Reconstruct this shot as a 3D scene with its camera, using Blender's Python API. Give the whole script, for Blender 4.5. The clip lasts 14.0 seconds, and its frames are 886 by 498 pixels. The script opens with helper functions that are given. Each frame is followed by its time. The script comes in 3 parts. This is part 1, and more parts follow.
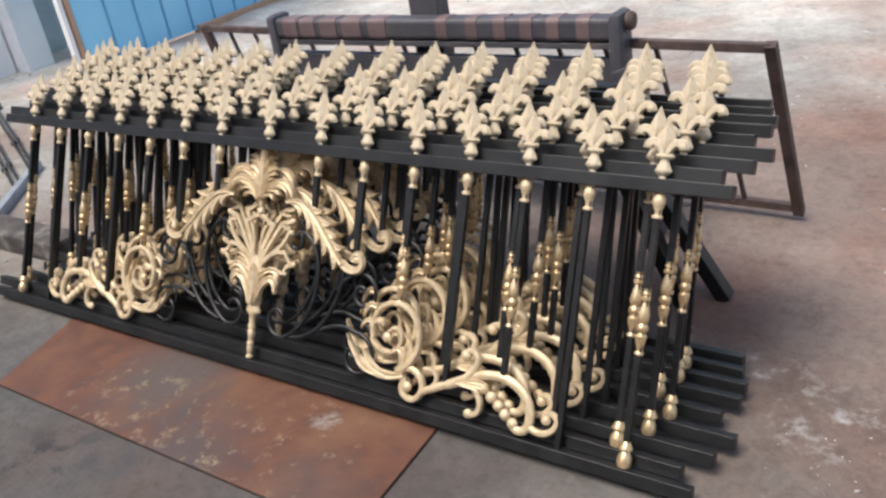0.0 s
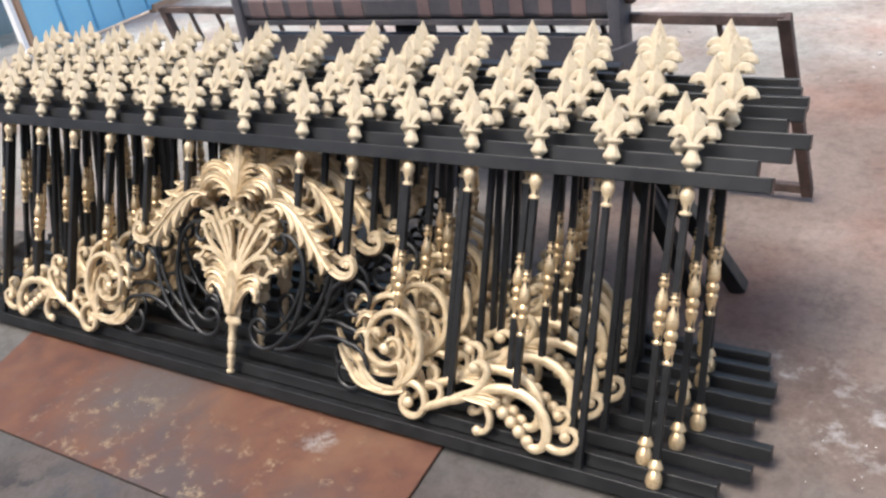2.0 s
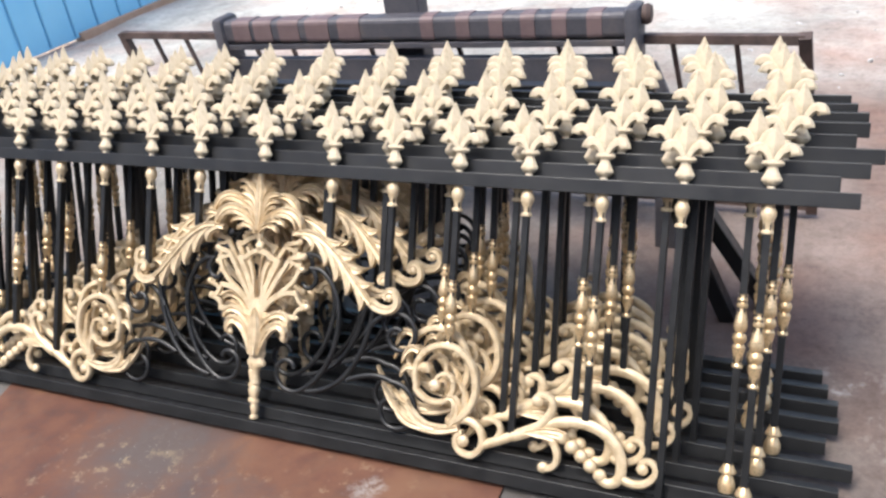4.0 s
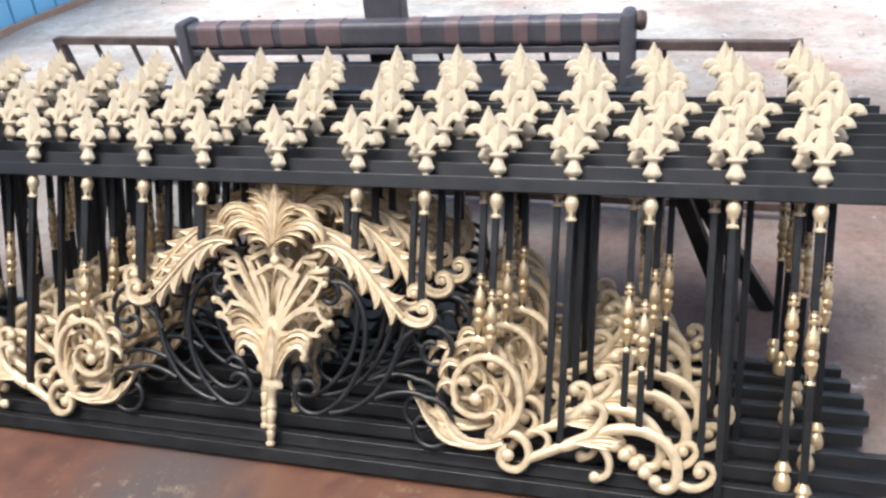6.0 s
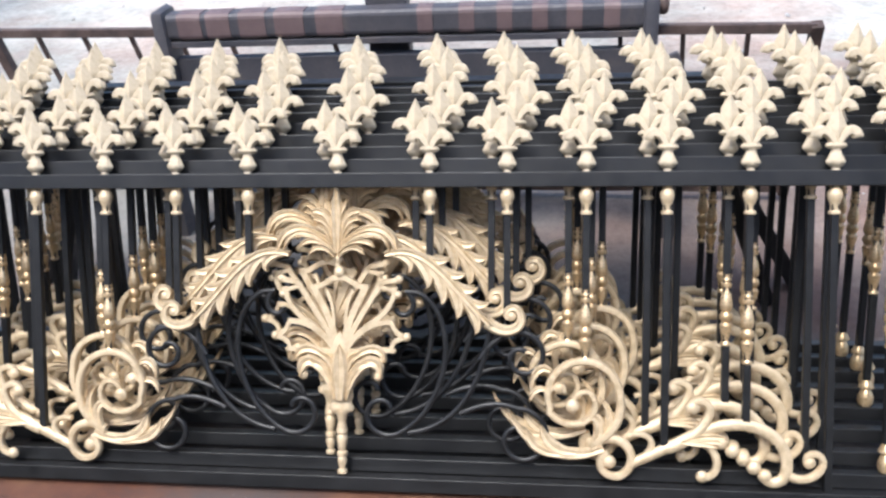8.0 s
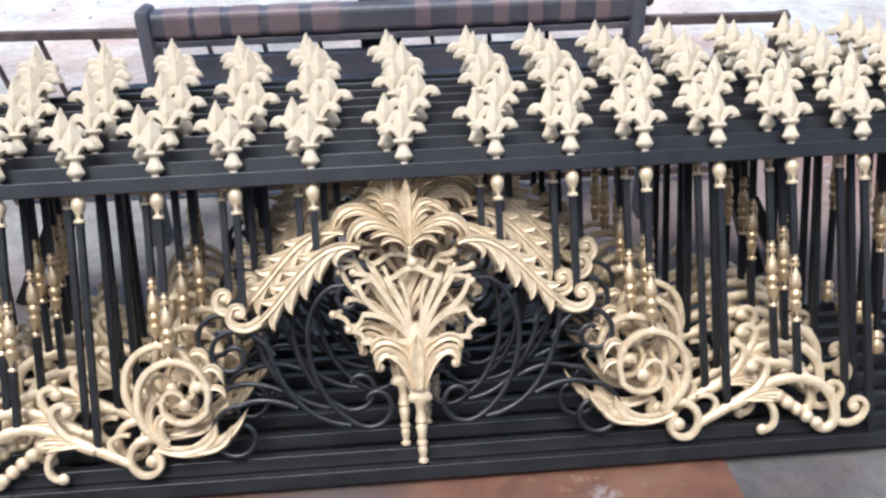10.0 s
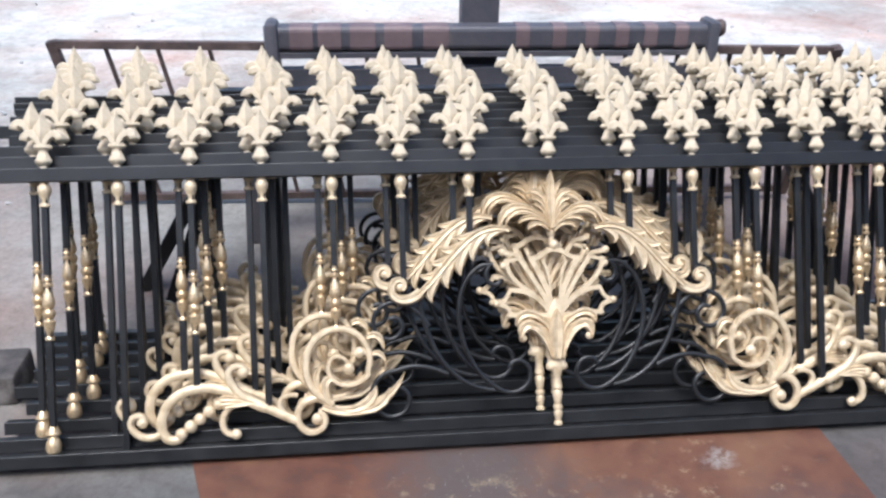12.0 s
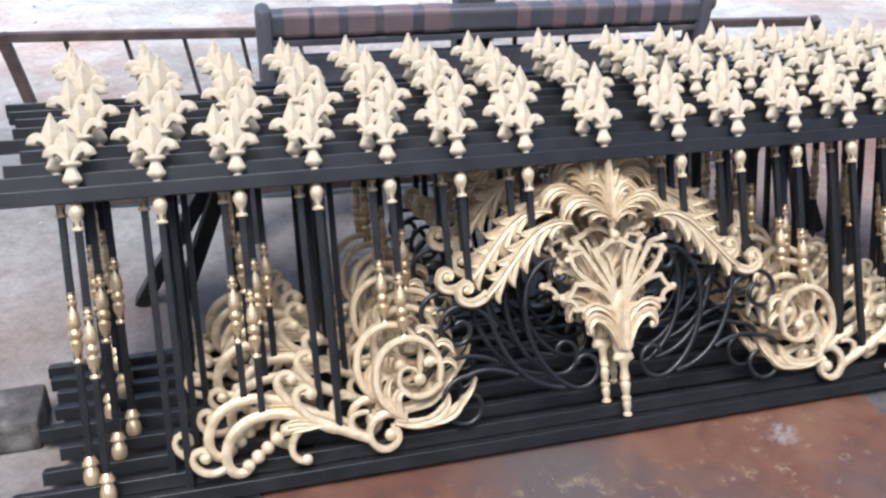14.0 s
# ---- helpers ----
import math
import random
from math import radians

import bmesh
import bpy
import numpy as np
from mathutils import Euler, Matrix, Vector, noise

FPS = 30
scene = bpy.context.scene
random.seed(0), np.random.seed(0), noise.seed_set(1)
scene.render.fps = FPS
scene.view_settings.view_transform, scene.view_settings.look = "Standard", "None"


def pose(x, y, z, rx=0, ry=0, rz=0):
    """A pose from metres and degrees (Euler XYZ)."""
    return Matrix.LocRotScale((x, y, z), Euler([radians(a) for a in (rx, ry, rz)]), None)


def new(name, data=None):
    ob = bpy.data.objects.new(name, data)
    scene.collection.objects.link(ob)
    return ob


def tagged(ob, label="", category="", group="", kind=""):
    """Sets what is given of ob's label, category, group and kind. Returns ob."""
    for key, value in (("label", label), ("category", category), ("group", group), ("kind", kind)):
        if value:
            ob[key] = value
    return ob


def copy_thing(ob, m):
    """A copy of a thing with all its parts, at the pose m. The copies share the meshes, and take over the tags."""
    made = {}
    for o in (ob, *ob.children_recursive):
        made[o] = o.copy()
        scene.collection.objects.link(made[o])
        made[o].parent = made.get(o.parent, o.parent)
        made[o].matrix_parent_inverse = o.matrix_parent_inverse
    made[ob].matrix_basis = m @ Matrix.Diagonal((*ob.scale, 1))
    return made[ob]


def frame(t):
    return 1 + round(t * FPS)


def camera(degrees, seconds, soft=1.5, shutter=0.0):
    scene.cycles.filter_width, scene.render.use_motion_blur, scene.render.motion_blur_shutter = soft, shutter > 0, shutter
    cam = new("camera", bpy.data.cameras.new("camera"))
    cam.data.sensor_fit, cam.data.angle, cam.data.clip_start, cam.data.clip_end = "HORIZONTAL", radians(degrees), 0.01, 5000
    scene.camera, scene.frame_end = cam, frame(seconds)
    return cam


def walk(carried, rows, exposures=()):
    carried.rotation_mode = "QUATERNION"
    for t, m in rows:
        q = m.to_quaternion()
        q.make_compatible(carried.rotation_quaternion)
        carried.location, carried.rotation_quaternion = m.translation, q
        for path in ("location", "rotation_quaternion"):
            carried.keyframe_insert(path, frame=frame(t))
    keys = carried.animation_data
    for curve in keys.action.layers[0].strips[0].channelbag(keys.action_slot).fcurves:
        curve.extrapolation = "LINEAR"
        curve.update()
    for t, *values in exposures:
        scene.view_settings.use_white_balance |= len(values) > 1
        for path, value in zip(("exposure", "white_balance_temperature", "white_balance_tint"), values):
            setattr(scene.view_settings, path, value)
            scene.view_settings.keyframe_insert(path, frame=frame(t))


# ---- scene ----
cam = camera(55.9, 14.0, soft=2.6)
METRES, EYE, TILT, LEAN, TURN = 3.6, 0.89, 0.0, 0.0, 32.0
ROWS = [
    (0.0, 0.0, 0.0, 0.0, 0.64, -7.42, -4.94),
    (0.5, -0.0004, 0.0074, 0.0004, 0.6, -7.41, -4.81),
    (1.0, -0.0036, 0.0219, 0.0019, 0.25, -7.56, -4.56),
    (1.5, -0.0154, 0.0456, 0.0066, -1.27, -8.02, -4.01),
    (2.0, -0.03, 0.0684, 0.0116, -2.04, -8.99, -3.49),
    (2.5, -0.0457, 0.0907, 0.0177, -2.21, -9.5, -3.22),
    (3.0, -0.0737, 0.0888, 0.0128, -2.81, -9.53, -3.22),
    (3.5, -0.1076, 0.0864, 0.0022, -5.4, -8.17, -2.59),
    (4.0, -0.1365, 0.1112, 0.0013, -8.35, -6.71, -2.46),
    (6.5, -0.2759, 0.1759, -0.0109, -18.22, -5.49, -1.14),
    (7.0, -0.2994, 0.2149, -0.0075, -20.27, -5.49, -0.61),
    (7.5, -0.325, 0.2353, -0.0018, -22.52, -5.97, -0.41),
    (8.0, -0.3731, 0.2536, -0.0031, -25.32, -6.29, 0.48),
    (10.5, -0.543, 0.3254, -0.0167, -36.49, -6.13, 2.84),
    (11.0, -0.5894, 0.3111, -0.0337, -36.3, -5.12, 2.08),
    (11.5, -0.6518, 0.3161, -0.0439, -36.56, -3.74, 1.97),
    (12.0, -0.6785, 0.343, -0.0457, -37.93, -3.43, 1.48),
    (12.5, -0.6906, 0.3804, -0.0365, -38.26, -3.85, 1.23),
    (13.0, -0.7061, 0.403, -0.0277, -39.21, -4.66, 1.37),
    (13.5, -0.7447, 0.4316, -0.0175, -42.66, -5.19, 3.53),
    (14.0, -0.7663, 0.4644, -0.0136, -46.58, -6.17, 4.4),
]
walk(cam, [(t, pose(0, 0, 0, -24, 0, 0) @ pose(2.14, -2.18, EYE, TILT, LEAN, TURN) @ pose(METRES * x, METRES * y, METRES * z, 90 + pitch, roll, yaw)) for t, x, y, z, yaw, pitch, roll in ROWS],
     exposures=[(0.0, 0.61, 6750, 10), (1.0, 0.72, 6700, 10), (1.6, 0.88, 6650, 10), (2.4, 0.87, 6600, 10), (3.0, 0.85, 6500, 10), (4.0, 1.03, 6450, 10), (6.5, 0.93, 6300, 10), (8.0, 0.93, 6100, 10), (10.5, 0.88, 5850, 10), (12.5, 0.84, 5850, 10), (14.0, 0.85, 5850, 10)])

# ---- light ----
SUN_EL, SUN_ROT = 65.0, 205.0
world = bpy.data.worlds.new("world")
scene.world = world
world.use_nodes = True
wn = world.node_tree.nodes
sky = wn.new("ShaderNodeTexSky")
sky.sky_type, sky.sun_disc = "NISHITA", False
sky.sun_elevation, sky.sun_rotation = radians(SUN_EL), radians(SUN_ROT)
sky.air_density, sky.dust_density, sky.ozone_density = 1.0, 3.0, 1.0
wn["Background"].inputs["Strength"].default_value = 0.15
world.node_tree.links.new(sky.outputs[0], wn["Background"].inputs["Color"])
sun = new("sun", bpy.data.lights.new("sun", "SUN"))
sun.data.energy, sun.data.angle, sun.data.color = 2.1, radians(30), (1.0, 0.97, 0.93)
sun.matrix_world = pose(0, 0, 6, 90 - SUN_EL, 0, 180 - SUN_ROT)


# ---- materials ----
def material(name, rough=0.5, metal=0.0):
    m = bpy.data.materials.new(name)
    m.use_nodes = True
    b = m.node_tree.nodes["Principled BSDF"]
    b.inputs["Roughness"].default_value = rough
    b.inputs["Metallic"].default_value = metal
    return m, m.node_tree, b


def add_noise(tree, scale, detail=4.0, rough=0.6, coord="Object"):
    c = tree.nodes.new("ShaderNodeTexCoord")
    n = tree.nodes.new("ShaderNodeTexNoise")
    n.inputs["Scale"].default_value, n.inputs["Detail"].default_value, n.inputs["Roughness"].default_value = scale, detail, rough
    tree.links.new(c.outputs[coord], n.inputs["Vector"])
    return n


def ramp(tree, source, stops):
    r = tree.nodes.new("ShaderNodeValToRGB")
    while len(r.color_ramp.elements) < len(stops):
        r.color_ramp.elements.new(0.5)
    for e, (p, c) in zip(r.color_ramp.elements, stops):
        e.position, e.color = p, (*c, 1.0)
    tree.links.new(source, r.inputs[0])
    return r


def mix(tree, factor, a, b, mode="MIX"):
    n = tree.nodes.new("ShaderNodeMix")
    n.data_type, n.blend_type = "RGBA", mode
    for socket, value in ((n.inputs[0], factor), (n.inputs[6], a), (n.inputs[7], b)):
        if isinstance(value, (int, float)):
            socket.default_value = value
        elif isinstance(value, tuple):
            socket.default_value = (*value, 1.0)
        else:
            tree.links.new(value, socket)
    return n.outputs[2]


def bump(tree, shader, height, strength, distance):
    n = tree.nodes.new("ShaderNodeBump")
    n.inputs["Strength"].default_value, n.inputs["Distance"].default_value = strength, distance
    tree.links.new(height, n.inputs["Height"])
    tree.links.new(n.outputs[0], shader.inputs["Normal"])


def painted(name, stops, scale, rough_lo, rough_hi, metal, grain=220.0, strength=0.25, distance=0.002):
    """Colour from a coarse noise, roughness and relief from a fine one."""
    m, t, b = material(name, rough_hi, metal)
    big, fine = add_noise(t, scale), add_noise(t, grain, 2.0)
    t.links.new(ramp(t, big.outputs[0], stops).outputs[0], b.inputs["Base Color"])
    t.links.new(ramp(t, fine.outputs[0], [(0.3, (rough_lo,) * 3), (0.7, (rough_hi,) * 3)]).outputs[0], b.inputs["Roughness"])
    bump(t, b, fine.outputs[0], strength, distance)
    return m


GOLD = painted("gold_paint", [(0.3, (0.505, 0.385, 0.232)), (0.6, (0.69, 0.556, 0.365))], 40, 0.40, 0.58, 0.28, 90, 0.5)
PALE = painted("pale_gold_paint", [(0.3, (0.46, 0.375, 0.252)), (0.6, (0.595, 0.50, 0.352))], 45, 0.5, 0.7, 0.0, 110, 0.7, 0.003)
BRASS = painted("bright_gold_paint", [(0.3, (0.58, 0.41, 0.22)), (0.6, (0.76, 0.575, 0.345))], 18, 0.24, 0.40, 0.65)
BLACK = painted("black_paint", [(0.35, (0.010, 0.0103, 0.0107)), (0.7, (0.018, 0.0185, 0.0192))], 9, 0.30, 0.50, 0.0, 25, 0.03, 0.001)
BLACK.node_tree.nodes["Principled BSDF"].inputs["Specular IOR Level"].default_value = 0.42


LIME = [((1.88, 0.47, -0.018), 0.24, 0.53, 0.66, (0.36, 0.35, 0.335)), ((1.68, 0.62, -0.018), 0.18, 0.54, 0.66, (0.34, 0.33, 0.315)),
        ((-0.36, -0.66, -0.018), 0.26, 0.50, 0.60, (0.014, 0.015, 0.018)), ((-0.14, -0.52, -0.018), 0.18, 0.48, 0.62, (0.030, 0.036, 0.050))]


def ground_material():
    m, t, b = material("dusty_concrete", 0.85)
    c = t.nodes.new("ShaderNodeTexCoord")
    big, mid, fine = add_noise(t, 0.55, 5), add_noise(t, 3.5, 6, 0.65), add_noise(t, 60, 4, 0.7)
    red = add_noise(t, 0.8, 4)
    grey = ramp(t, mid.outputs[0], [(0.3, (0.31, 0.30, 0.275)), (0.5, (0.385, 0.372, 0.34)), (0.72, (0.475, 0.46, 0.425))])
    dust = ramp(t, red.outputs[0], [(0.42, (0, 0, 0)), (0.68, (0.75, 0.75, 0.75))])
    sep = t.nodes.new("ShaderNodeVectorMath")
    sep.operation = "DISTANCE"
    sep.inputs[1].default_value = (2.1, 1.75, 0.0)
    t.links.new(c.outputs["Object"], sep.inputs[0])
    stain = ramp(t, sep.outputs["Value"], [(0.0, (1, 1, 1)), (0.45, (0.8, 0.8, 0.8)), (0.85, (0, 0, 0))])
    reach = t.nodes.new("ShaderNodeMath")
    reach.operation = "DIVIDE"
    reach.inputs[1].default_value = 2.2
    t.links.new(sep.outputs["Value"], reach.inputs[0])
    t.links.new(reach.outputs[0], stain.inputs[0])
    dirt = mix(t, 0.75, dust.outputs[0], stain.outputs[0], "ADD")
    red2 = mix(t, 0.2, dirt, red.outputs[0], "MULTIPLY")
    col = mix(t, red2, grey.outputs[0], (0.345, 0.205, 0.155))
    spots = ramp(t, big.outputs[0], [(0.35, (0.62, 0.62, 0.62)), (0.6, (1, 1, 1))])
    col = mix(t, 1.0, col, spots.outputs[0], "MULTIPLY")
    speck = ramp(t, fine.outputs[0], [(0.3, (0.7, 0.7, 0.7)), (0.55, (1, 1, 1)), (0.8, (1.2, 1.2, 1.2))])
    col = mix(t, 0.6, col, speck.outputs[0], "MULTIPLY")
    grit = ramp(t, add_noise(t, 22, 5, 0.75).outputs[0], [(0.36, (0.62, 0.60, 0.58)), (0.5, (1, 1, 1)), (0.68, (1.25, 1.25, 1.25))])
    col = mix(t, 0.5, col, grit.outputs[0], "MULTIPLY")
    # oiled work area; nearby shade and far-off brightness are also painted into this colour
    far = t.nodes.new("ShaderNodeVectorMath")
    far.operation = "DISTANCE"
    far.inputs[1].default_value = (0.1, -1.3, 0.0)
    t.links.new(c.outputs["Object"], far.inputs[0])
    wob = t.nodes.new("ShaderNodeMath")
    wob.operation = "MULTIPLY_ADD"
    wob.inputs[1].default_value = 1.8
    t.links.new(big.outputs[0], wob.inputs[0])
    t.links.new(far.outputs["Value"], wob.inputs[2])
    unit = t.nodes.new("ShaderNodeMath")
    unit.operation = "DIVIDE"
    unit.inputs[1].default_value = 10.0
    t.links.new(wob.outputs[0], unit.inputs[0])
    wear_and_shade = ramp(t, unit.outputs[0], [(0.22, (0.24, 0.252, 0.265)), (0.33, (0.54, 0.54, 0.535)), (0.46, (0.70, 0.69, 0.675)), (0.80, (1.5, 1.5, 1.48))])
    col = mix(t, 1.0, col, wear_and_shade.outputs[0], "MULTIPLY")
    blot = add_noise(t, 7.5, 7, 0.78)
    oil = ramp(t, blot.outputs[0], [(0.56, (1, 1, 1)), (0.64, (0.72, 0.72, 0.73)), (0.72, (0.5, 0.5, 0.52))])
    col = mix(t, 0.8, col, oil.outputs[0], "MULTIPLY")
    # smears of lime, and blots of oil where parts have been painted
    for centre, reach, low, high, tone in LIME:
        d = t.nodes.new("ShaderNodeVectorMath")
        d.operation = "DISTANCE"
        d.inputs[1].default_value = centre
        t.links.new(c.outputs["Object"], d.inputs[0])
        near = t.nodes.new("ShaderNodeMapRange")
        near.inputs["From Min"].default_value, near.inputs["From Max"].default_value = 0.0, reach
        near.inputs["To Min"].default_value, near.inputs["To Max"].default_value = 1.0, 0.0
        t.links.new(d.outputs["Value"], near.inputs["Value"])
        ragged = ramp(t, add_noise(t, 11, 6, 0.7).outputs[0], [(low, (0, 0, 0)), (high, (1, 1, 1))])
        col = mix(t, mix(t, 1.0, near.outputs["Result"], ragged.outputs[0], "MULTIPLY"), col, tone)
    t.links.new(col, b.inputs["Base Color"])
    bump(t, b, mix(t, 0.4, mid.outputs[0], fine.outputs[0]), 0.5, 0.012)
    return m


def rust_plate_material():
    m, t, b = material("rusty_steel", 0.6, 0.1)
    coord = t.nodes.new("ShaderNodeTexCoord").outputs["Object"]
    big, mid, fine = add_noise(t, 2.6, 5), add_noise(t, 8, 7, 0.7), add_noise(t, 90, 3)
    col = ramp(t, mid.outputs[0], [(0.30, (0.062, 0.032, 0.025)), (0.48, (0.112, 0.046, 0.028)), (0.66, (0.148, 0.066, 0.037))]).outputs[0]
    ochre = ramp(t, big.outputs[0], [(0.50, (0, 0, 0)), (0.70, (0.7, 0.7, 0.7))])
    col = mix(t, ochre.outputs[0], col, (0.185, 0.095, 0.052))

    def patch(centre, reach, edge, noise_share, strength):
        """A stain round a centre, with a ragged edge."""
        d = t.nodes.new("ShaderNodeVectorMath")
        d.operation = "DISTANCE"
        d.inputs[1].default_value = centre
        t.links.new(coord, d.inputs[0])
        w = t.nodes.new("ShaderNodeMath")
        w.operation = "MULTIPLY_ADD"
        w.inputs[1].default_value, w.inputs[2].default_value = noise_share, -0.5 * noise_share
        t.links.new(mid.outputs[0], w.inputs[0])
        k = t.nodes.new("ShaderNodeMath")
        k.operation = "MULTIPLY_ADD"
        k.inputs[1].default_value = 0.5 / reach
        t.links.new(d.outputs["Value"], k.inputs[0])
        t.links.new(w.outputs[0], k.inputs[2])
        return ramp(t, k.outputs[0], [(0.5 - edge, (strength,) * 3), (0.5 + edge, (0, 0, 0))]).outputs[0]

    col = mix(t, patch((-0.28, -0.15, 0), 0.22, 0.30, 0.8, 0.85), col, (0.088, 0.074, 0.068))
    col = mix(t, patch((0.60, -0.42, 0), 0.16, 0.30, 0.9, 0.4), col, (0.078, 0.066, 0.066))
    col = mix(t, patch((0.10, -0.47, 0), 0.20, 0.30, 0.9, 0.75), col, (0.074, 0.064, 0.064))
    # whitish lime marks, crumbs of ochre scale in clusters, and bright chips
    clump, crumbs, grains = add_noise(t, 15, 3, 0.6), add_noise(t, 55, 6, 0.75), add_noise(t, 120, 2)
    lime = ramp(t, crumbs.outputs[0], [(0.42, (0, 0, 0)), (0.60, (0.75, 0.75, 0.75))])
    col = mix(t, mix(t, 1.0, lime.outputs[0], patch((0.455, -0.125, 0), 0.040, 0.22, 2.2, 0.75), "MULTIPLY"), col, (0.36, 0.34, 0.31))
    for centre, reach, level in (((-0.42, -0.30, 0), 0.20, 0.56), ((-0.10, -0.36, 0), 0.24, 0.55), ((0.40, -0.24, 0), 0.26, 0.58), ((0.22, -0.40, 0), 0.14, 0.52)):
        near = patch(centre, reach, 0.25, 0.9, 1.0)
        group = ramp(t, clump.outputs[0], [(level, (0, 0, 0)), (level + 0.08, (1, 1, 1))])
        dots = ramp(t, crumbs.outputs[0], [(0.44, (0, 0, 0)), (0.62, (0.62, 0.62, 0.62))])
        col = mix(t, mix(t, 1.0, mix(t, 1.0, near, group.outputs[0], "MULTIPLY"), dots.outputs[0], "MULTIPLY"), col, (0.33, 0.25, 0.15))
    chips = ramp(t, grains.outputs[0], [(0.70, (0, 0, 0)), (0.74, (0.8, 0.8, 0.8))])
    col = mix(t, mix(t, 1.0, chips.outputs[0], patch((-0.28, -0.18, 0), 0.17, 0.3, 0.6, 1.0), "MULTIPLY"), col, (0.45, 0.43, 0.39))
    t.links.new(col, b.inputs["Base Color"])
    t.links.new(ramp(t, mid.outputs[0], [(0.3, (0.5,) * 3), (0.7, (0.75,) * 3)]).outputs[0], b.inputs["Roughness"])
    bump(t, b, mix(t, 0.5, fine.outputs[0], crumbs.outputs[0]), 0.3, 0.003)
    return m


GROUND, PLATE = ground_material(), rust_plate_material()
RUST = painted("rusty_angle_iron", [(0.3, (0.050, 0.036, 0.032)), (0.55, (0.095, 0.064, 0.054)), (0.75, (0.14, 0.10, 0.085))], 12, 0.55, 0.8, 0.1, 90, 0.4)
GREASE = painted("dark_machine_paint", [(0.3, (0.055, 0.056, 0.066)), (0.6, (0.085, 0.08, 0.088)), (0.8, (0.14, 0.115, 0.105))], 7, 0.4, 0.7, 0.1, 90, 0.3)
STEEL = painted("pale_primed_steel", [(0.3, (0.20, 0.235, 0.27)), (0.6, (0.30, 0.335, 0.37))], 9, 0.4, 0.6, 0.2, 60, 0.2)
STONE = painted("pale_stone", [(0.3, (0.26, 0.25, 0.235)), (0.6, (0.5, 0.49, 0.47))], 30, 0.7, 0.9, 0.0, 120, 0.4)
BLUE = painted("blue_sheet_metal", [(0.3, (0.22, 0.58, 0.84)), (0.7, (0.28, 0.65, 0.88))], 1.5, 0.35, 0.5, 0.0, 60, 0.1)
WHITEWASH = painted("whitewashed_wall", [(0.3, (0.78, 0.79, 0.79)), (0.45, (0.87, 0.88, 0.88)), (0.7, (0.92, 0.92, 0.92))], 2.5, 0.7, 0.9, 0.0, 40, 0.4, 0.006)
BLUE_SEAM = painted("blue_sheet_seam", [(0.3, (0.09, 0.30, 0.50)), (0.7, (0.12, 0.36, 0.56))], 3, 0.4, 0.6, 0.0, 60, 0.1)
RUST_GREY = painted("grey_render", [(0.3, (0.42, 0.43, 0.44)), (0.7, (0.56, 0.57, 0.58))], 3, 0.7, 0.9, 0.0, 60, 0.3)
# rust of the sheet's side faces, with their shade put into the colour
EDGE = painted("shaded_rust_edge", [(0.3, (0.012, 0.009, 0.008)), (0.7, (0.035, 0.022, 0.018))], 20, 0.7, 0.9, 0.0, 90, 0.3)
SILL = painted("brown_sill", [(0.3, (0.42, 0.26, 0.17)), (0.7, (0.54, 0.36, 0.25))], 5, 0.7, 0.9, 0.0, 60, 0.4)
TAPE = painted("faded_red_paint", [(0.3, (0.125, 0.085, 0.086)), (0.7, (0.18, 0.125, 0.12))], 9, 0.45, 0.65, 0.0, 90, 0.3)
DARK_WALL = painted("dark_unseen_wall", [(0.3, (0.05, 0.05, 0.05)), (0.7, (0.09, 0.088, 0.085))], 1.2, 0.6, 0.8, 0.0, 30, 0.2)
TIMBER = painted("weathered_timber", [(0.3, (0.030, 0.028, 0.027)), (0.52, (0.085, 0.074, 0.066)), (0.68, (0.24, 0.22, 0.20))], 8, 0.7, 0.9, 0.0, 70, 0.5, 0.004)


# ---- mesh tools ----
def finish(bm, name, mat, smooth=True):
    me = bpy.data.meshes.new(name)
    bmesh.ops.recalc_face_normals(bm, faces=bm.faces)
    bm.to_mesh(me)
    bm.free()
    me.materials.append(mat)
    if smooth:
        me.shade_smooth()
        me.set_sharp_from_angle(angle=radians(40))
    return me


def part(name, bm, mat, parent, label="", smooth=True):
    ob = new(name, finish(bm, name, mat, smooth) if isinstance(bm, bmesh.types.BMesh) else bm)
    ob.parent = parent
    if label:
        ob["label"] = label
    return ob


def thing(name, label, category, group="", kind="", m=None):
    ob = new(name)
    ob.empty_display_size = 0.1
    if m is not None:
        ob.matrix_world = m
    return tagged(ob, label, category, group, kind)


def box(bm, lo, hi, bevel=0.0, m=None):
    """A bevelled block between two corners."""
    lo, hi = Vector(lo), Vector(hi)
    t = Matrix.Translation((lo + hi) / 2) @ Matrix.Diagonal((*(hi - lo), 1))
    r = bmesh.ops.create_cube(bm, size=1, matrix=(m or Matrix()) @ t)
    if bevel:
        edges = list({e for v in r["verts"] for e in v.link_edges})
        bmesh.ops.bevel(bm, geom=edges, offset=bevel, segments=2, affect="EDGES", profile=0.5)
    return bm


def beam(bm, a, b, w, d, bevel=0.003, up=(0, 0, 1)):
    """A bar of section w by d from a to b."""
    a, b = Vector(a), Vector(b)
    z = (b - a).normalized()
    x = Vector(up).cross(z)
    x = (x if x.length > 1e-3 else Vector((1, 0, 0))).normalized()
    y = z.cross(x)
    m = Matrix((x, y, z)).transposed().to_4x4()
    m.translation = a
    return box(bm, (-w / 2, -d / 2, 0), (w / 2, d / 2, (b - a).length), bevel, m)


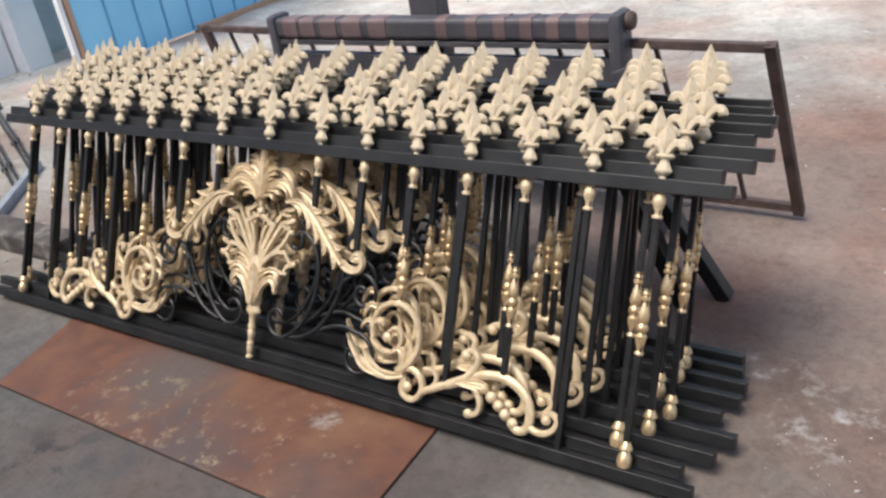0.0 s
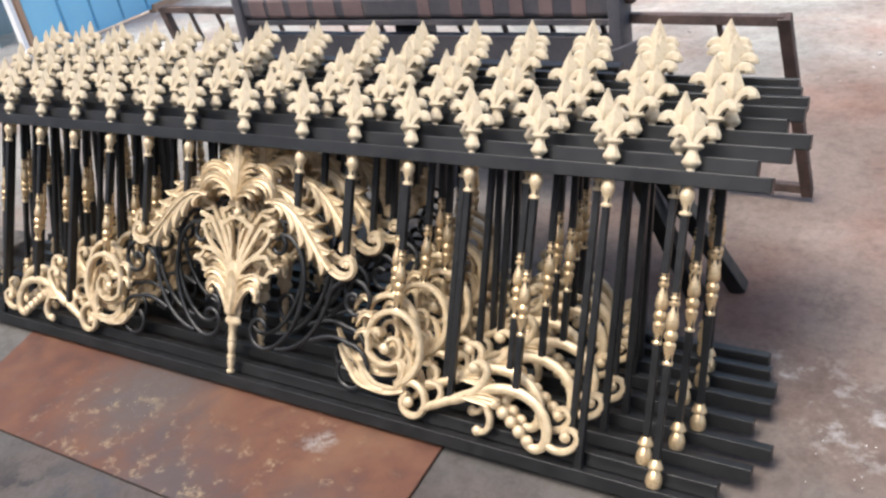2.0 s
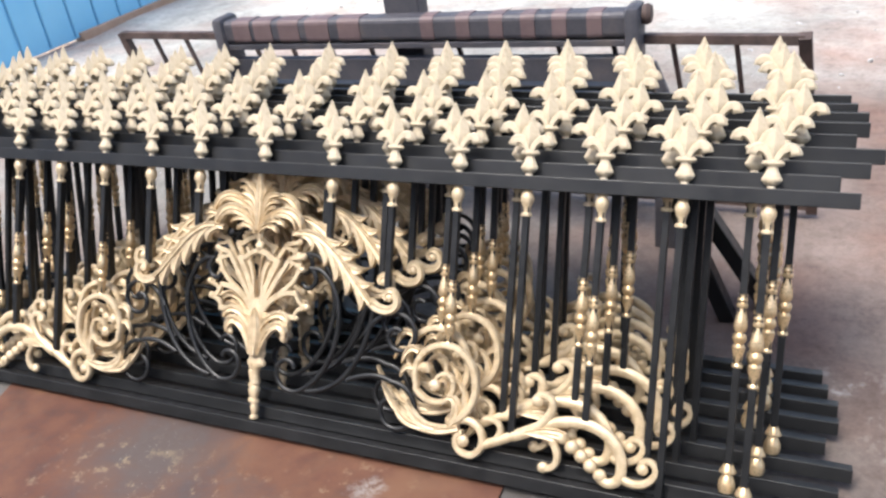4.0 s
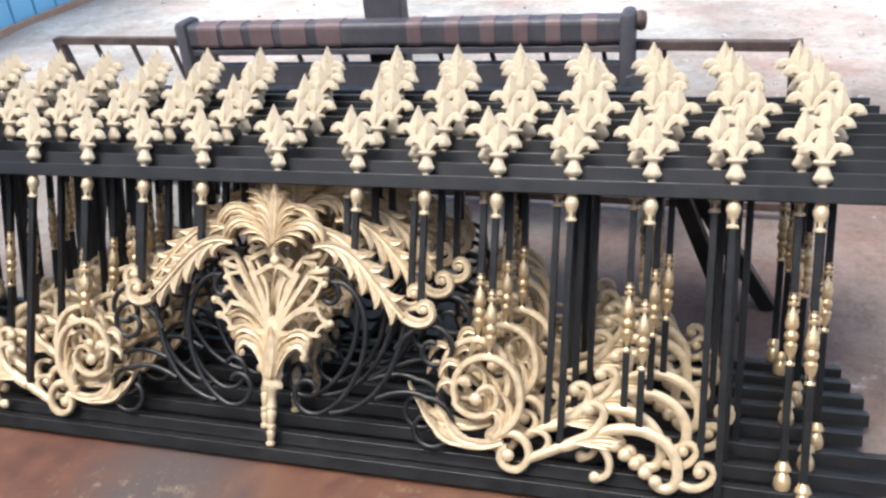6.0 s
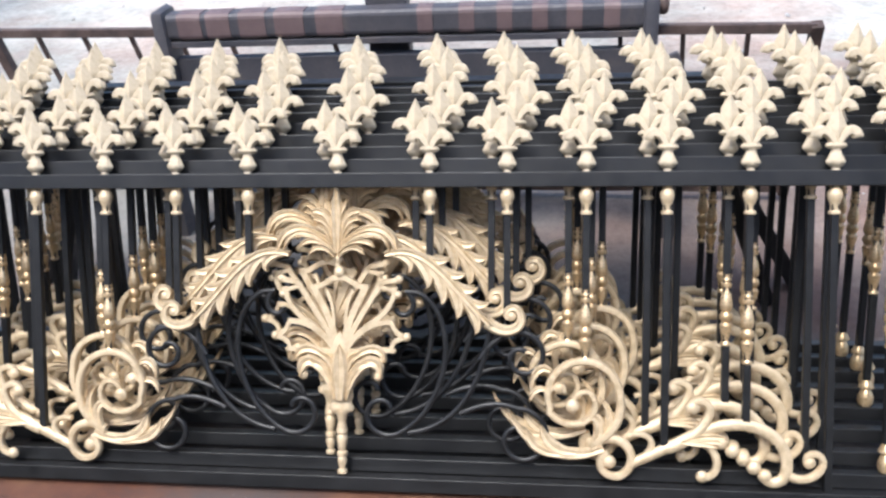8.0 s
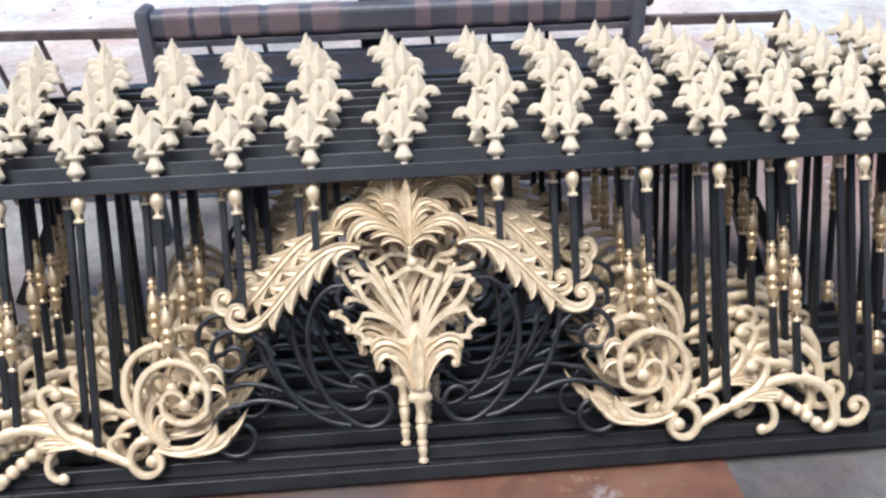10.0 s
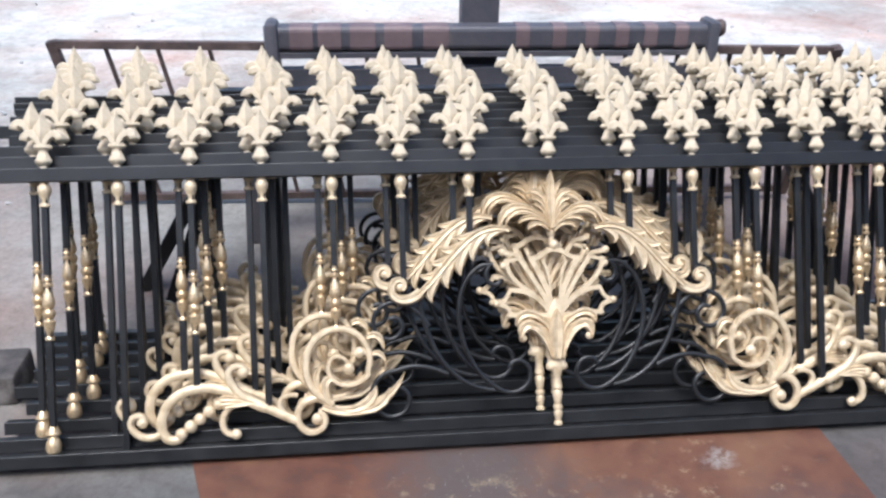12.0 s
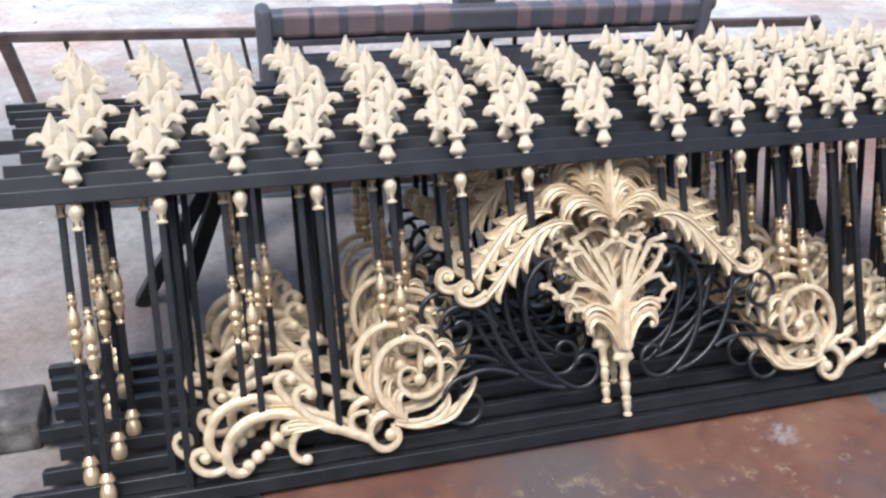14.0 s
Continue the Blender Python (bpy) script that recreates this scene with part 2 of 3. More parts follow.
def lathe(bm, profile, sides=14, centre=(0, 0, 0), squash=1.0):
    """Turn (radius, height) rows round an upright axis."""
    rings = []
    for r, h in profile:
        rings.append([bm.verts.new((centre[0] + r * math.cos(2 * math.pi * i / sides), centre[1] + squash * r * math.sin(2 * math.pi * i / sides), centre[2] + h)) for i in range(sides)])
    for p, q in zip(rings, rings[1:]):
        for i in range(sides):
            bm.faces.new((p[i], p[(i + 1) % sides], q[(i + 1) % sides], q[i]))
    bm.faces.new(rings[0][::-1])
    bm.faces.new(rings[-1])
    return bm


def strap(bm, pts, width, depth, y0=0.0, crease=0.0, flat=False):
    """A bar swept along points (x, z) in the panel's plane. width and depth are functions of 0..1 along it, or numbers;
    crease sinks a groove along the front, as on a cast leaf; flat gives a flat front, as on a cut plate."""
    wf = width if callable(width) else (lambda s: width)
    df = depth if callable(depth) else (lambda s: depth)
    n, rings = len(pts), []
    for i, (x, z) in enumerate(pts):
        ax, az = pts[max(i - 1, 0)]
        bx, bz = pts[min(i + 1, n - 1)]
        l = math.hypot(bx - ax, bz - az) or 1.0
        nx, nz = -(bz - az) / l, (bx - ax) / l
        s = i / (n - 1)
        w, d = max(wf(s), 0.0008) / 2, max(df(s), 0.0008) / 2
        if crease:
            prof = ((-1, 0.0), (-0.62, -0.85), (-0.2, -1 + crease), (0, -1 + crease * 1.6), (0.2, -1 + crease), (0.62, -0.85), (1, 0.0), (0.5, 0.9), (-0.5, 0.9))
        elif flat:
            prof = ((-1, -0.7), (-0.82, -1), (0, -1), (0.82, -1), (1, -0.7), (1, 0.45), (0.55, 1), (-0.55, 1), (-1, 0.45))
        else:
            prof = ((-1, -0.45), (-0.6, -0.9), (0, -1), (0.6, -0.9), (1, -0.45), (1, 0.45), (0.55, 1), (-0.55, 1), (-1, 0.45))
        rings.append([bm.verts.new((x + nx * w * p, y0 + d * q, z + nz * w * p)) for p, q in prof])
    k = len(rings[0])
    for p, q in zip(rings, rings[1:]):
        for i in range(k):
            bm.faces.new((p[i], p[(i + 1) % k], q[(i + 1) % k], q[i]))
    bm.faces.new(rings[0][::-1])
    bm.faces.new(rings[-1])
    return bm


def bezier(a, b, c, d, n=14):
    out = []
    for i in range(n + 1):
        t = i / n
        k = ((1 - t) ** 3, 3 * t * (1 - t) ** 2, 3 * t * t * (1 - t), t ** 3)
        out.append(tuple(k[0] * a[j] + k[1] * b[j] + k[2] * c[j] + k[3] * d[j] for j in (0, 1)))
    return out


def spiral(cx, cz, r0, r1, a0, a1, n=28):
    """Points from radius r0 at angle a0 to r1 at a1 (degrees)."""
    return [(cx + (r0 + (r1 - r0) * i / n) * math.cos(radians(a0 + (a1 - a0) * i / n)), cz + (r0 + (r1 - r0) * i / n) * math.sin(radians(a0 + (a1 - a0) * i / n))) for i in range(n + 1)]


def lens(w, lo=0.25, peak=0.4):
    """A leaf's width: lo at its root, w at the peak, nothing at its tip."""
    return lambda s: w * (lo + (1 - lo) * math.sin(min(s / peak, 1) * math.pi / 2)) if s < peak else w * math.cos((s - peak) / (1 - peak) * math.pi / 2) ** 0.8


def taper(a, b):
    return lambda s: a + (b - a) * s


def ball(bm, x, z, r, y=0.0, flat=0.7):
    bmesh.ops.create_uvsphere(bm, u_segments=10, v_segments=7, radius=r, matrix=pose(x, y, z) @ Matrix.Diagonal((1, flat, 1, 1)))


def mirrored(bm):
    """The same mesh turned over about x = 0."""
    b = bm.copy()
    for v in b.verts:
        v.co.x = -v.co.x
    return b


# ---- ground ----
FLOOR = -0.018


def ground_sheet():
    bm = bmesh.new()
    n, size = 60, 60.0
    rows = []
    for j in range(n + 1):
        row = []
        for i in range(n + 1):
            x, y = ((i / n) * 2 - 1), ((j / n) * 2 - 1)
            x, y = math.copysign(abs(x) ** 2.2, x) * size, math.copysign(abs(y) ** 2.2, y) * size
            d = math.hypot(x, y)
            lift = 0.03 * noise.noise(Vector((x * 0.8, y * 0.8, 0))) * min(1.0, max(0.0, (d - 2.6) / 2))
            row.append(bm.verts.new((x, y, FLOOR + lift)))
        rows.append(row)
    for p, q in zip(rows, rows[1:]):
        for i in range(n):
            bm.faces.new((p[i], p[i + 1], q[i + 1], q[i]))
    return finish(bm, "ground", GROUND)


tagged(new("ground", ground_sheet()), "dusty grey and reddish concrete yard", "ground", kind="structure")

# ---- rusty plate under the stack ----
def steel_sheet():
    bm = bmesh.new()
    corners = ((-0.945, -0.458), (0.832, -0.478), (0.816, 0.030), (-1.09, 0.030))
    lo = [bm.verts.new((x, y, FLOOR + 0.001)) for x, y in corners]
    hi = [bm.verts.new((x, y, FLOOR + 0.011)) for x, y in corners]
    bm.faces.new(lo[::-1])
    top = bm.faces.new(hi)
    for i in range(4):
        bm.faces.new((lo[i], lo[(i + 1) % 4], hi[(i + 1) % 4], hi[i]))
    bmesh.ops.bevel(bm, geom=list(top.edges), offset=0.002, segments=2, affect="EDGES")
    me = finish(bm, "steel_sheet", PLATE, False)
    # the side faces take the rust that has shade painted in
    me.materials.append(EDGE)
    for f in me.polygons:
        f.material_index = 0 if f.normal.z > 0.5 else 1
    return me


tagged(new("steel_sheet", steel_sheet()), "rusty orange-brown steel sheet lying on the concrete", "steel sheet")

# ---- fence panels ----
BARS = [0.243 + 0.2 * i for i in range(7)]
RAIL_LO, RAIL_HI, HALF = 0.781, 0.819, 1.636
DROP = -0.018  # the ornament sits this much lower than it is drawn


def rail(v0, v1):
    return box(bmesh.new(), (-HALF, -0.021, v0), (HALF, 0.021, v1), 0.002)


def bar(v0, v1):
    return box(bmesh.new(), (-0.009, -0.009, v0), (0.009, 0.009, v1), 0.0015)


def fleur():
    """A cast fleur-de-lis spearhead, its foot at the origin."""
    bm = bmesh.new()
    # stub, bell, waist and band
    lathe(bm, [(0.011, 0.0), (0.010, 0.008), (0.0165, 0.011), (0.0215, 0.018), (0.0235, 0.021), (0.0235, 0.026), (0.0205, 0.031), (0.0150, 0.044), (0.0125, 0.053), (0.014, 0.060)], 8, squash=0.8)
    lathe(bm, [(0.014, 0.057), (0.022, 0.059), (0.0265, 0.065), (0.023, 0.072), (0.013, 0.076)], 10, squash=0.65)
    # spear blade: a rhombic leaf with a ridge
    out = [(0.008, 0.070), (0.016, 0.084), (0.0255, 0.103), (0.0265, 0.112), (0.0150, 0.141), (0.0012, 0.172)]
    rings = [[bm.verts.new(p) for p in ((w, 0, h), (w * 0.45, -0.010 * min(1, w / 0.015), h), (0, -0.016 * min(1, w / 0.014) - 0.0005, h), (-w * 0.45, -0.010 * min(1, w / 0.015), h), (-w, 0, h), (0, 0.014 * min(1, w / 0.014) + 0.0005, h))] for w, h in out]
    for p, q in zip(rings, rings[1:]):
        for i in range(6):
            bm.faces.new((p[i], p[(i + 1) % 6], q[(i + 1) % 6], q[i]))
    bm.faces.new(rings[0][::-1])
    bm.faces.new(rings[-1])
    # curled side petals
    for s in (1, -1):
        pts = [(s * x, z) for x, z in bezier((0.006, 0.070), (0.014, 0.106), (0.045, 0.118), (0.0485, 0.086), 14)]
        strap(bm, pts, lambda u: 0.018 + 0.012 * min(u * 1.6, 1), lambda u: 0.028 if u < 0.95 else 0.018, -0.001, 0.06)
    bmesh.ops.scale(bm, vec=(1, 1, 0.925), verts=bm.verts)
    return bm


def collar():
    prof = [(0.012, 0.0), (0.0175, 0.002), (0.0175, 0.007), (0.012, 0.012), (0.0125, 0.024), (0.0165, 0.034), (0.0205, 0.044), (0.0205, 0.053), (0.0165, 0.062), (0.012, 0.067), (0.0155, 0.072)]
    return lathe(bmesh.new(), [(r * 0.88, h) for r, h in prof], 14)


def baluster():
    prof = [(0.012, 0), (0.016, 0.003), (0.016, 0.009), (0.012, 0.013), (0.014, 0.028), (0.0185, 0.044), (0.020, 0.054), (0.013, 0.062), (0.019, 0.068), (0.0215, 0.076), (0.019, 0.084), (0.013, 0.090),
            (0.0185, 0.096), (0.0205, 0.106), (0.018, 0.122), (0.013, 0.142), (0.012, 0.150), (0.0165, 0.154), (0.0165, 0.161), (0.012, 0.165), (0.0155, 0.172), (0.012, 0.180), (0.014, 0.185)]
    return lathe(bmesh.new(), [(r * 0.82, h) for r, h in prof], 14)


def onion_foot():
    """An onion with a flared cap over it."""
    prof = [(0.012, 0.0), (0.018, 0.003), (0.0215, 0.014), (0.0205, 0.030), (0.0145, 0.043), (0.0115, 0.049), (0.0205, 0.053), (0.0205, 0.057), (0.0155, 0.066), (0.011, 0.076)]
    return lathe(bmesh.new(), prof, 14)


def crown():
    """The acanthus crown: a pointed leaf in the middle and three tiers of ribbed leaves that arch outward."""
    bm = bmesh.new()
    strap(bm, bezier((0, 0.628), (0, 0.68), (0, 0.74), (0, 0.800), 14), lens(0.034, 0.5, 0.62), 0.030, -0.014, 0.35)
    for s in (1, -1):
        def rib(a, b, c, d, w, y0, peak=0.6, deep=0.024):
            strap(bm, [(s * x, z) for x, z in bezier(a, b, c, d, 14)], lens(w, 0.5, peak), deep, y0, 0.30)

        # leaflets of the pointed leaf
        rib((0.002, 0.700), (0.008, 0.730), (0.018, 0.745), (0.030, 0.772), 0.015, -0.012)
        rib((0.002, 0.685), (0.010, 0.715), (0.026, 0.730), (0.043, 0.752), 0.015, -0.010)
        # upper leaf, feathered into three
        rib((0.006, 0.648), (0.004, 0.715), (0.035, 0.752), (0.074, 0.734), 0.020, -0.010, 0.7)
        rib((0.010, 0.652), (0.014, 0.704), (0.042, 0.728), (0.066, 0.714), 0.016, -0.013, 0.7)
        rib((0.014, 0.650), (0.024, 0.690), (0.040, 0.704), (0.058, 0.697), 0.013, -0.015, 0.7)
        # broad leaf that turns over and down
        rib((0.008, 0.644), (0.058, 0.706), (0.152, 0.722), (0.158, 0.626), 0.026, -0.014, 0.75, 0.030)
        rib((0.012, 0.642), (0.056, 0.690), (0.130, 0.706), (0.140, 0.634), 0.018, -0.020, 0.7)
        rib((0.014, 0.640), (0.050, 0.674), (0.095, 0.690), (0.120, 0.664), 0.015, -0.018, 0.7)
        # two small leaves under it
        rib((0.006, 0.634), (0.030, 0.664), (0.082, 0.672), (0.100, 0.644), 0.017, -0.018, 0.75)
        rib((0.006, 0.618), (0.022, 0.648), (0.062, 0.652), (0.074, 0.624), 0.015, -0.020, 0.75)
    ball(bm, 0, 0.614, 0.014, -0.008)
    strap(bm, bezier((0, 0.575), (0, 0.590), (0, 0.610), (0, 0.640), 6), 0.014, 0.020, -0.004)
    return bm


def leaf_arm():
    """The long acanthus leaf that sweeps down from the crown: claw-like lobes below, short ones above, and a curl at its end."""
    bm = bmesh.new()
    spine = bezier((0.128, 0.626), (0.245, 0.665), (0.305, 0.530), (0.400, 0.446), 30)
    strap(bm, spine, lambda s: 0.017 + 0.006 * math.sin(math.pi * s), 0.030, -0.014, 0.25)
    curl = bezier((0.392, 0.452), (0.440, 0.405), (0.505, 0.440), (0.470, 0.486), 14) + spiral(0.454, 0.470, 0.022, 0.010, 45, 230, 8)
    strap(bm, curl, taper(0.034, 0.014), 0.026, -0.008, 0.15)
    ball(bm, 0.454, 0.468, 0.013, -0.010)

    def lobe(s, tip, run, bend, w, y0):
        i = min(int(s * 30), 29)
        (x, z), (x1, z1) = spine[i], spine[i + 1]
        l = math.hypot(x1 - x, z1 - z)
        ux, uz = (x1 - x) / l, (z1 - z) / l
        strap(bm, bezier((x, z), (x + run * ux, z + run * uz), (tip[0] + bend[0], tip[1] + bend[1]), tip, 12), lens(w, 0.6, 0.6), 0.026, y0, 0.22)

    for s, tip, w in ((0.0, (0.190, 0.578), 0.028), (0.14, (0.236, 0.538), 0.036), (0.32, (0.274, 0.496), 0.038), (0.50, (0.314, 0.460), 0.038), (0.68, (0.362, 0.420), 0.036)):
        lobe(s, tip, 0.034, (0.022, 0.034), w, -0.010)
    for s, tip, w in ((0.22, (0.294, 0.614), 0.024), (0.40, (0.338, 0.578), 0.027), (0.56, (0.368, 0.540), 0.027), (0.72, (0.400, 0.504), 0.024)):
        lobe(s, tip, 0.040, (-0.030, -0.020), w, -0.008)
    return bm


def fan():
    """The openwork fan: ribs that spread from one root, closed in pairs by stepped brackets with small knobs."""
    pieces = []
    for s in (1, -1):
        def rib(pts, w0, w1, deep=0.014, y0=-0.006):
            line = []
            for k in range(0, len(pts) - 1, 3):
                line += bezier(*pts[k:k + 4], 9)[(1 if k else 0):]
            pieces.append(("rib", strap(bmesh.new(), [(s * x, z) for x, z in line], taper(w0 * 0.8, w1 * 1.05), deep, y0, 0.0, True)))

        rib([(0.010, 0.385), (0.016, 0.440), (0.044, 0.490), (0.072, 0.544)], 0.024, 0.018)
        rib([(0.016, 0.430), (0.014, 0.470), (0.020, 0.505), (0.036, 0.532)], 0.011, 0.010, 0.016)
        rib([(0.076, 0.540), (0.046, 0.530), (0.030, 0.568), (0.0, 0.564)], 0.019, 0.015)
        rib([(0.016, 0.385), (0.040, 0.448), (0.082, 0.500), (0.112, 0.552)], 0.020, 0.014)
        rib([(0.022, 0.385), (0.062, 0.450), (0.138, 0.452), (0.148, 0.540)], 0.020, 0.013)
        rib([(0.106, 0.546), (0.120, 0.556), (0.138, 0.554), (0.154, 0.560)], 0.016, 0.014)
        rib([(0.110, 0.540), (0.126, 0.536), (0.140, 0.536), (0.152, 0.522)], 0.014, 0.012)
        rib([(0.020, 0.382), (0.060, 0.436), (0.096, 0.448), (0.140, 0.448)], 0.020, 0.014)
        rib([(0.136, 0.448), (0.146, 0.428), (0.148, 0.416), (0.172, 0.410)], 0.014, 0.014)
        rib([(0.136, 0.372), (0.136, 0.392), (0.146, 0.402), (0.172, 0.408)], 0.014, 0.014)
        rib([(0.010, 0.372), (0.050, 0.364), (0.090, 0.376), (0.140, 0.374)], 0.020, 0.014)
        for x, z, r in ((0.157, 0.560, 0.0115), (0.154, 0.520, 0.011), (0.176, 0.409, 0.012), (0.140, 0.372, 0.009)):
            knob = bmesh.new()
            ball(knob, s * x, z, r, -0.005, 0.9)
            pieces.append(("knob", knob))
    knob = bmesh.new()
    ball(knob, 0, 0.578, 0.016, -0.006, 0.9)
    pieces.append(("knob", knob))
    return strap(bmesh.new(), bezier((0, 0.340), (0, 0.370), (0, 0.390), (0, 0.422), 8), lens(0.060, 0.7, 0.4), 0.024, -0.004), pieces


def cup():
    """The acanthus cup under the fan: its body, and its leaves one by one."""
    bm = lathe(bmesh.new(), [(0.026, 0.205), (0.033, 0.210), (0.033, 0.222), (0.027, 0.228), (0.028, 0.240), (0.032, 0.246), (0.030, 0.262), (0.036, 0.300), (0.030, 0.350), (0.012, 0.372)], 14, squash=0.45)
    leaves = [strap(bmesh.new(), bezier((0, 0.242), (0, 0.29), (0, 0.34), (0, 0.390), 12), lens(0.046, 0.5, 0.55), 0.024, -0.020, 0.35)]
    for s in (1, -1):
        for a, b, c, d, w in (((0.008, 0.246), (0.010, 0.330), (0.024, 0.350), (0.044, 0.366), 0.022), ((0.012, 0.246), (0.022, 0.325), (0.052, 0.345), (0.080, 0.338), 0.024),
                              ((0.014, 0.244), (0.036, 0.345), (0.106, 0.378), (0.108, 0.302), 0.034), ((0.016, 0.320), (0.045, 0.384), (0.112, 0.396), (0.120, 0.346), 0.026)):
            leaves.append(strap(bmesh.new(), [(s * x, z) for x, z in bezier(a, b, c, d, 14)], lens(w, 0.5, 0.78), 0.024, -0.012, 0.35))
        ball(leaves[-2], s * 0.101, 0.305, 0.013, -0.008)
        ball(leaves[-1], s * 0.114, 0.350, 0.011, -0.008)
    return bm, [("leaf", b) for b in leaves]


def tail():
    prof = [(0.010, 0.038), (0.017, 0.041), (0.017, 0.048), (0.010, 0.053), (0.013, 0.062), (0.017, 0.076), (0.013, 0.086), (0.018, 0.090), (0.018, 0.098), (0.012, 0.102), (0.016, 0.120), (0.020, 0.138), (0.014, 0.146), (0.020, 0.152),
            (0.018, 0.162), (0.014, 0.180), (0.017, 0.196), (0.022, 0.204), (0.022, 0.210)]
    return lathe(bmesh.new(), [(r * 0.8, h) for r, h in prof], 12)


def volute():
    """The round gilt scroll beside the middle: its ring, and the pieces set on it."""
    bm = bmesh.new()
    ring = spiral(0.637, 0.262, 0.125, 0.094, -80, 0, 12) + spiral(0.637, 0.262, 0.094, 0.088, 6, 200, 26) + spiral(0.632, 0.257, 0.088, 0.036, 206, 350, 20)
    strap(bm, ring, taper(0.023, 0.016), 0.026, -0.004)
    leaf = bmesh.new()
    strap(leaf, bezier((0.690, 0.130), (0.620, 0.096), (0.500, 0.104), (0.448, 0.220), 20), lens(0.036, 0.6, 0.45), 0.024, -0.006, 0.22)
    for a, b, c, d, w in (((0.620, 0.118), (0.570, 0.116), (0.538, 0.142), (0.532, 0.186), 0.034), ((0.580, 0.112), (0.530, 0.112), (0.500, 0.138), (0.494, 0.176), 0.030)):
        strap(leaf, bezier(a, b, c, d, 12), lens(w, 0.6, 0.55), 0.022, -0.010, 0.22)
    strap(leaf, bezier((0.662, 0.130), (0.700, 0.190), (0.672, 0.236), (0.632, 0.196), 12), lens(0.030, 0.7, 0.4), 0.022, -0.008, 0.35)
    strap(leaf, bezier((0.676, 0.136), (0.716, 0.180), (0.714, 0.236), (0.676, 0.262), 12), lens(0.024, 0.7, 0.4), 0.020, -0.004, 0.35)
    pieces = [("leaf", leaf)]
    for stem, (x, z, r) in ((bezier((0.667, 0.252), (0.660, 0.285), (0.618, 0.278), (0.612, 0.245), 10), (0.611, 0.237, 0.018)), (bezier((0.545, 0.258), (0.562, 0.30), (0.595, 0.300), (0.590, 0.272), 10), (0.577, 0.282, 0.015))):
        curl = bmesh.new()
        strap(curl, stem, taper(0.015, 0.012), 0.020, -0.004)
        ball(curl, x, z, r, -0.008)
        pieces.append(("curl", curl))
    for pts, w in ((bezier((0.556, 0.325), (0.53, 0.345), (0.510, 0.320), (0.506, 0.285), 8), 0.024), (bezier((0.545, 0.275), (0.52, 0.29), (0.505, 0.265), (0.502, 0.245), 8), 0.018)):
        pieces.append(("lobe", strap(bmesh.new(), pts, lens(w, 0.6, 0.4), 0.018, -0.004, 0.3)))
    return bm, pieces


def branch():
    """The flat gilt branch that runs outward from the round scroll, with its small curls and beads."""
    bm = bmesh.new()
    strap(bm, spiral(0.712, 0.098, 0.058, 0.046, 125, -60, 16) + spiral(0.712, 0.098, 0.046, 0.020, -64, -240, 14), taper(0.024, 0.018), 0.024)
    ball(bm, 0.705, 0.094, 0.018, -0.004)
    stem = bezier((0.760, 0.090), (0.84, 0.125), (0.90, 0.165), (0.965, 0.188), 14) + bezier((0.975, 0.192), (1.060, 0.215), (1.135, 0.180), (1.145, 0.110), 14)[0:] + bezier((1.145, 0.104), (1.150, 0.050), (1.105, 0.040), (1.088, 0.068), 10)
    strap(bm, stem, lambda s: 0.024 + 0.004 * math.sin(math.pi * s), 0.024)
    strap(bm, bezier((1.140, 0.082), (1.160, 0.055), (1.215, 0.055), (1.232, 0.100), 10) + spiral(1.207, 0.108, 0.026, 0.014, 10, 190, 10), taper(0.022, 0.016), 0.022)
    ball(bm, 1.198, 0.108, 0.016, -0.003)
    strap(bm, bezier((0.850, 0.132), (0.940, 0.160), (0.985, 0.250), (0.930, 0.258), 14) + spiral(0.922, 0.240, 0.018, 0.010, 70, 220, 6), taper(0.026, 0.016), 0.022, -0.004)
    ball(bm, 0.912, 0.240, 0.018, -0.006)
    strap(bm, bezier((0.910, 0.160), (0.985, 0.150), (0.995, 0.060), (0.940, 0.060), 12), taper(0.022, 0.018), 0.022)
    ball(bm, 0.938, 0.062, 0.016, -0.002)
    for x1, z1, b in ((1.000, 0.165, 0.010), (0.995, 0.150, 0.0), (0.975, 0.138, -0.008)):
        strap(bm, bezier((0.885, 0.152), (0.92, 0.155 + b), (0.96, 0.162 + b), (x1, z1), 8), lens(0.020, 0.5, 0.6), 0.018, -0.008, 0.3)
    for i in range(5):
        ball(bm, 0.985 + 0.0265 * i, 0.152 - 0.0205 * i, 0.018 + 0.001 * (i % 2), -0.002, 0.8)
    strap(bm, bezier((0.80, 0.112), (0.83, 0.150), (0.80, 0.175), (0.76, 0.165), 10), taper(0.020, 0.012), 0.018)
    return bm


def black_scroll(kind):
    """One of the black wrought scrolls beside the middle."""
    bm = bmesh.new()
    if kind == "heart":
        pts = spiral(0.165, 0.487, 0.014, 0.040, -160, 75, 16) + bezier((0.190, 0.530), (0.320, 0.500), (0.310, 0.250), (0.175, 0.158), 20)[1:] + spiral(0.118, 0.205, 0.072, 0.018, -42, -330, 24)
    elif kind == "outer":
        pts = bezier((0.398, 0.440), (0.385, 0.300), (0.320, 0.165), (0.182, 0.150), 20)
    elif kind == "low":
        pts = bezier((0.320, 0.205), (0.380, 0.235), (0.430, 0.240), (0.470, 0.222), 10) + spiral(0.478, 0.142, 0.080, 0.020, 85, -330, 30)
    else:
        pts = bezier((0.372, 0.350), (0.400, 0.400), (0.440, 0.425), (0.480, 0.422), 10) + spiral(0.482, 0.358, 0.064, 0.016, 85, -300, 26)
    strap(bm, pts, 0.014, 0.014, 0.008)
    return bm


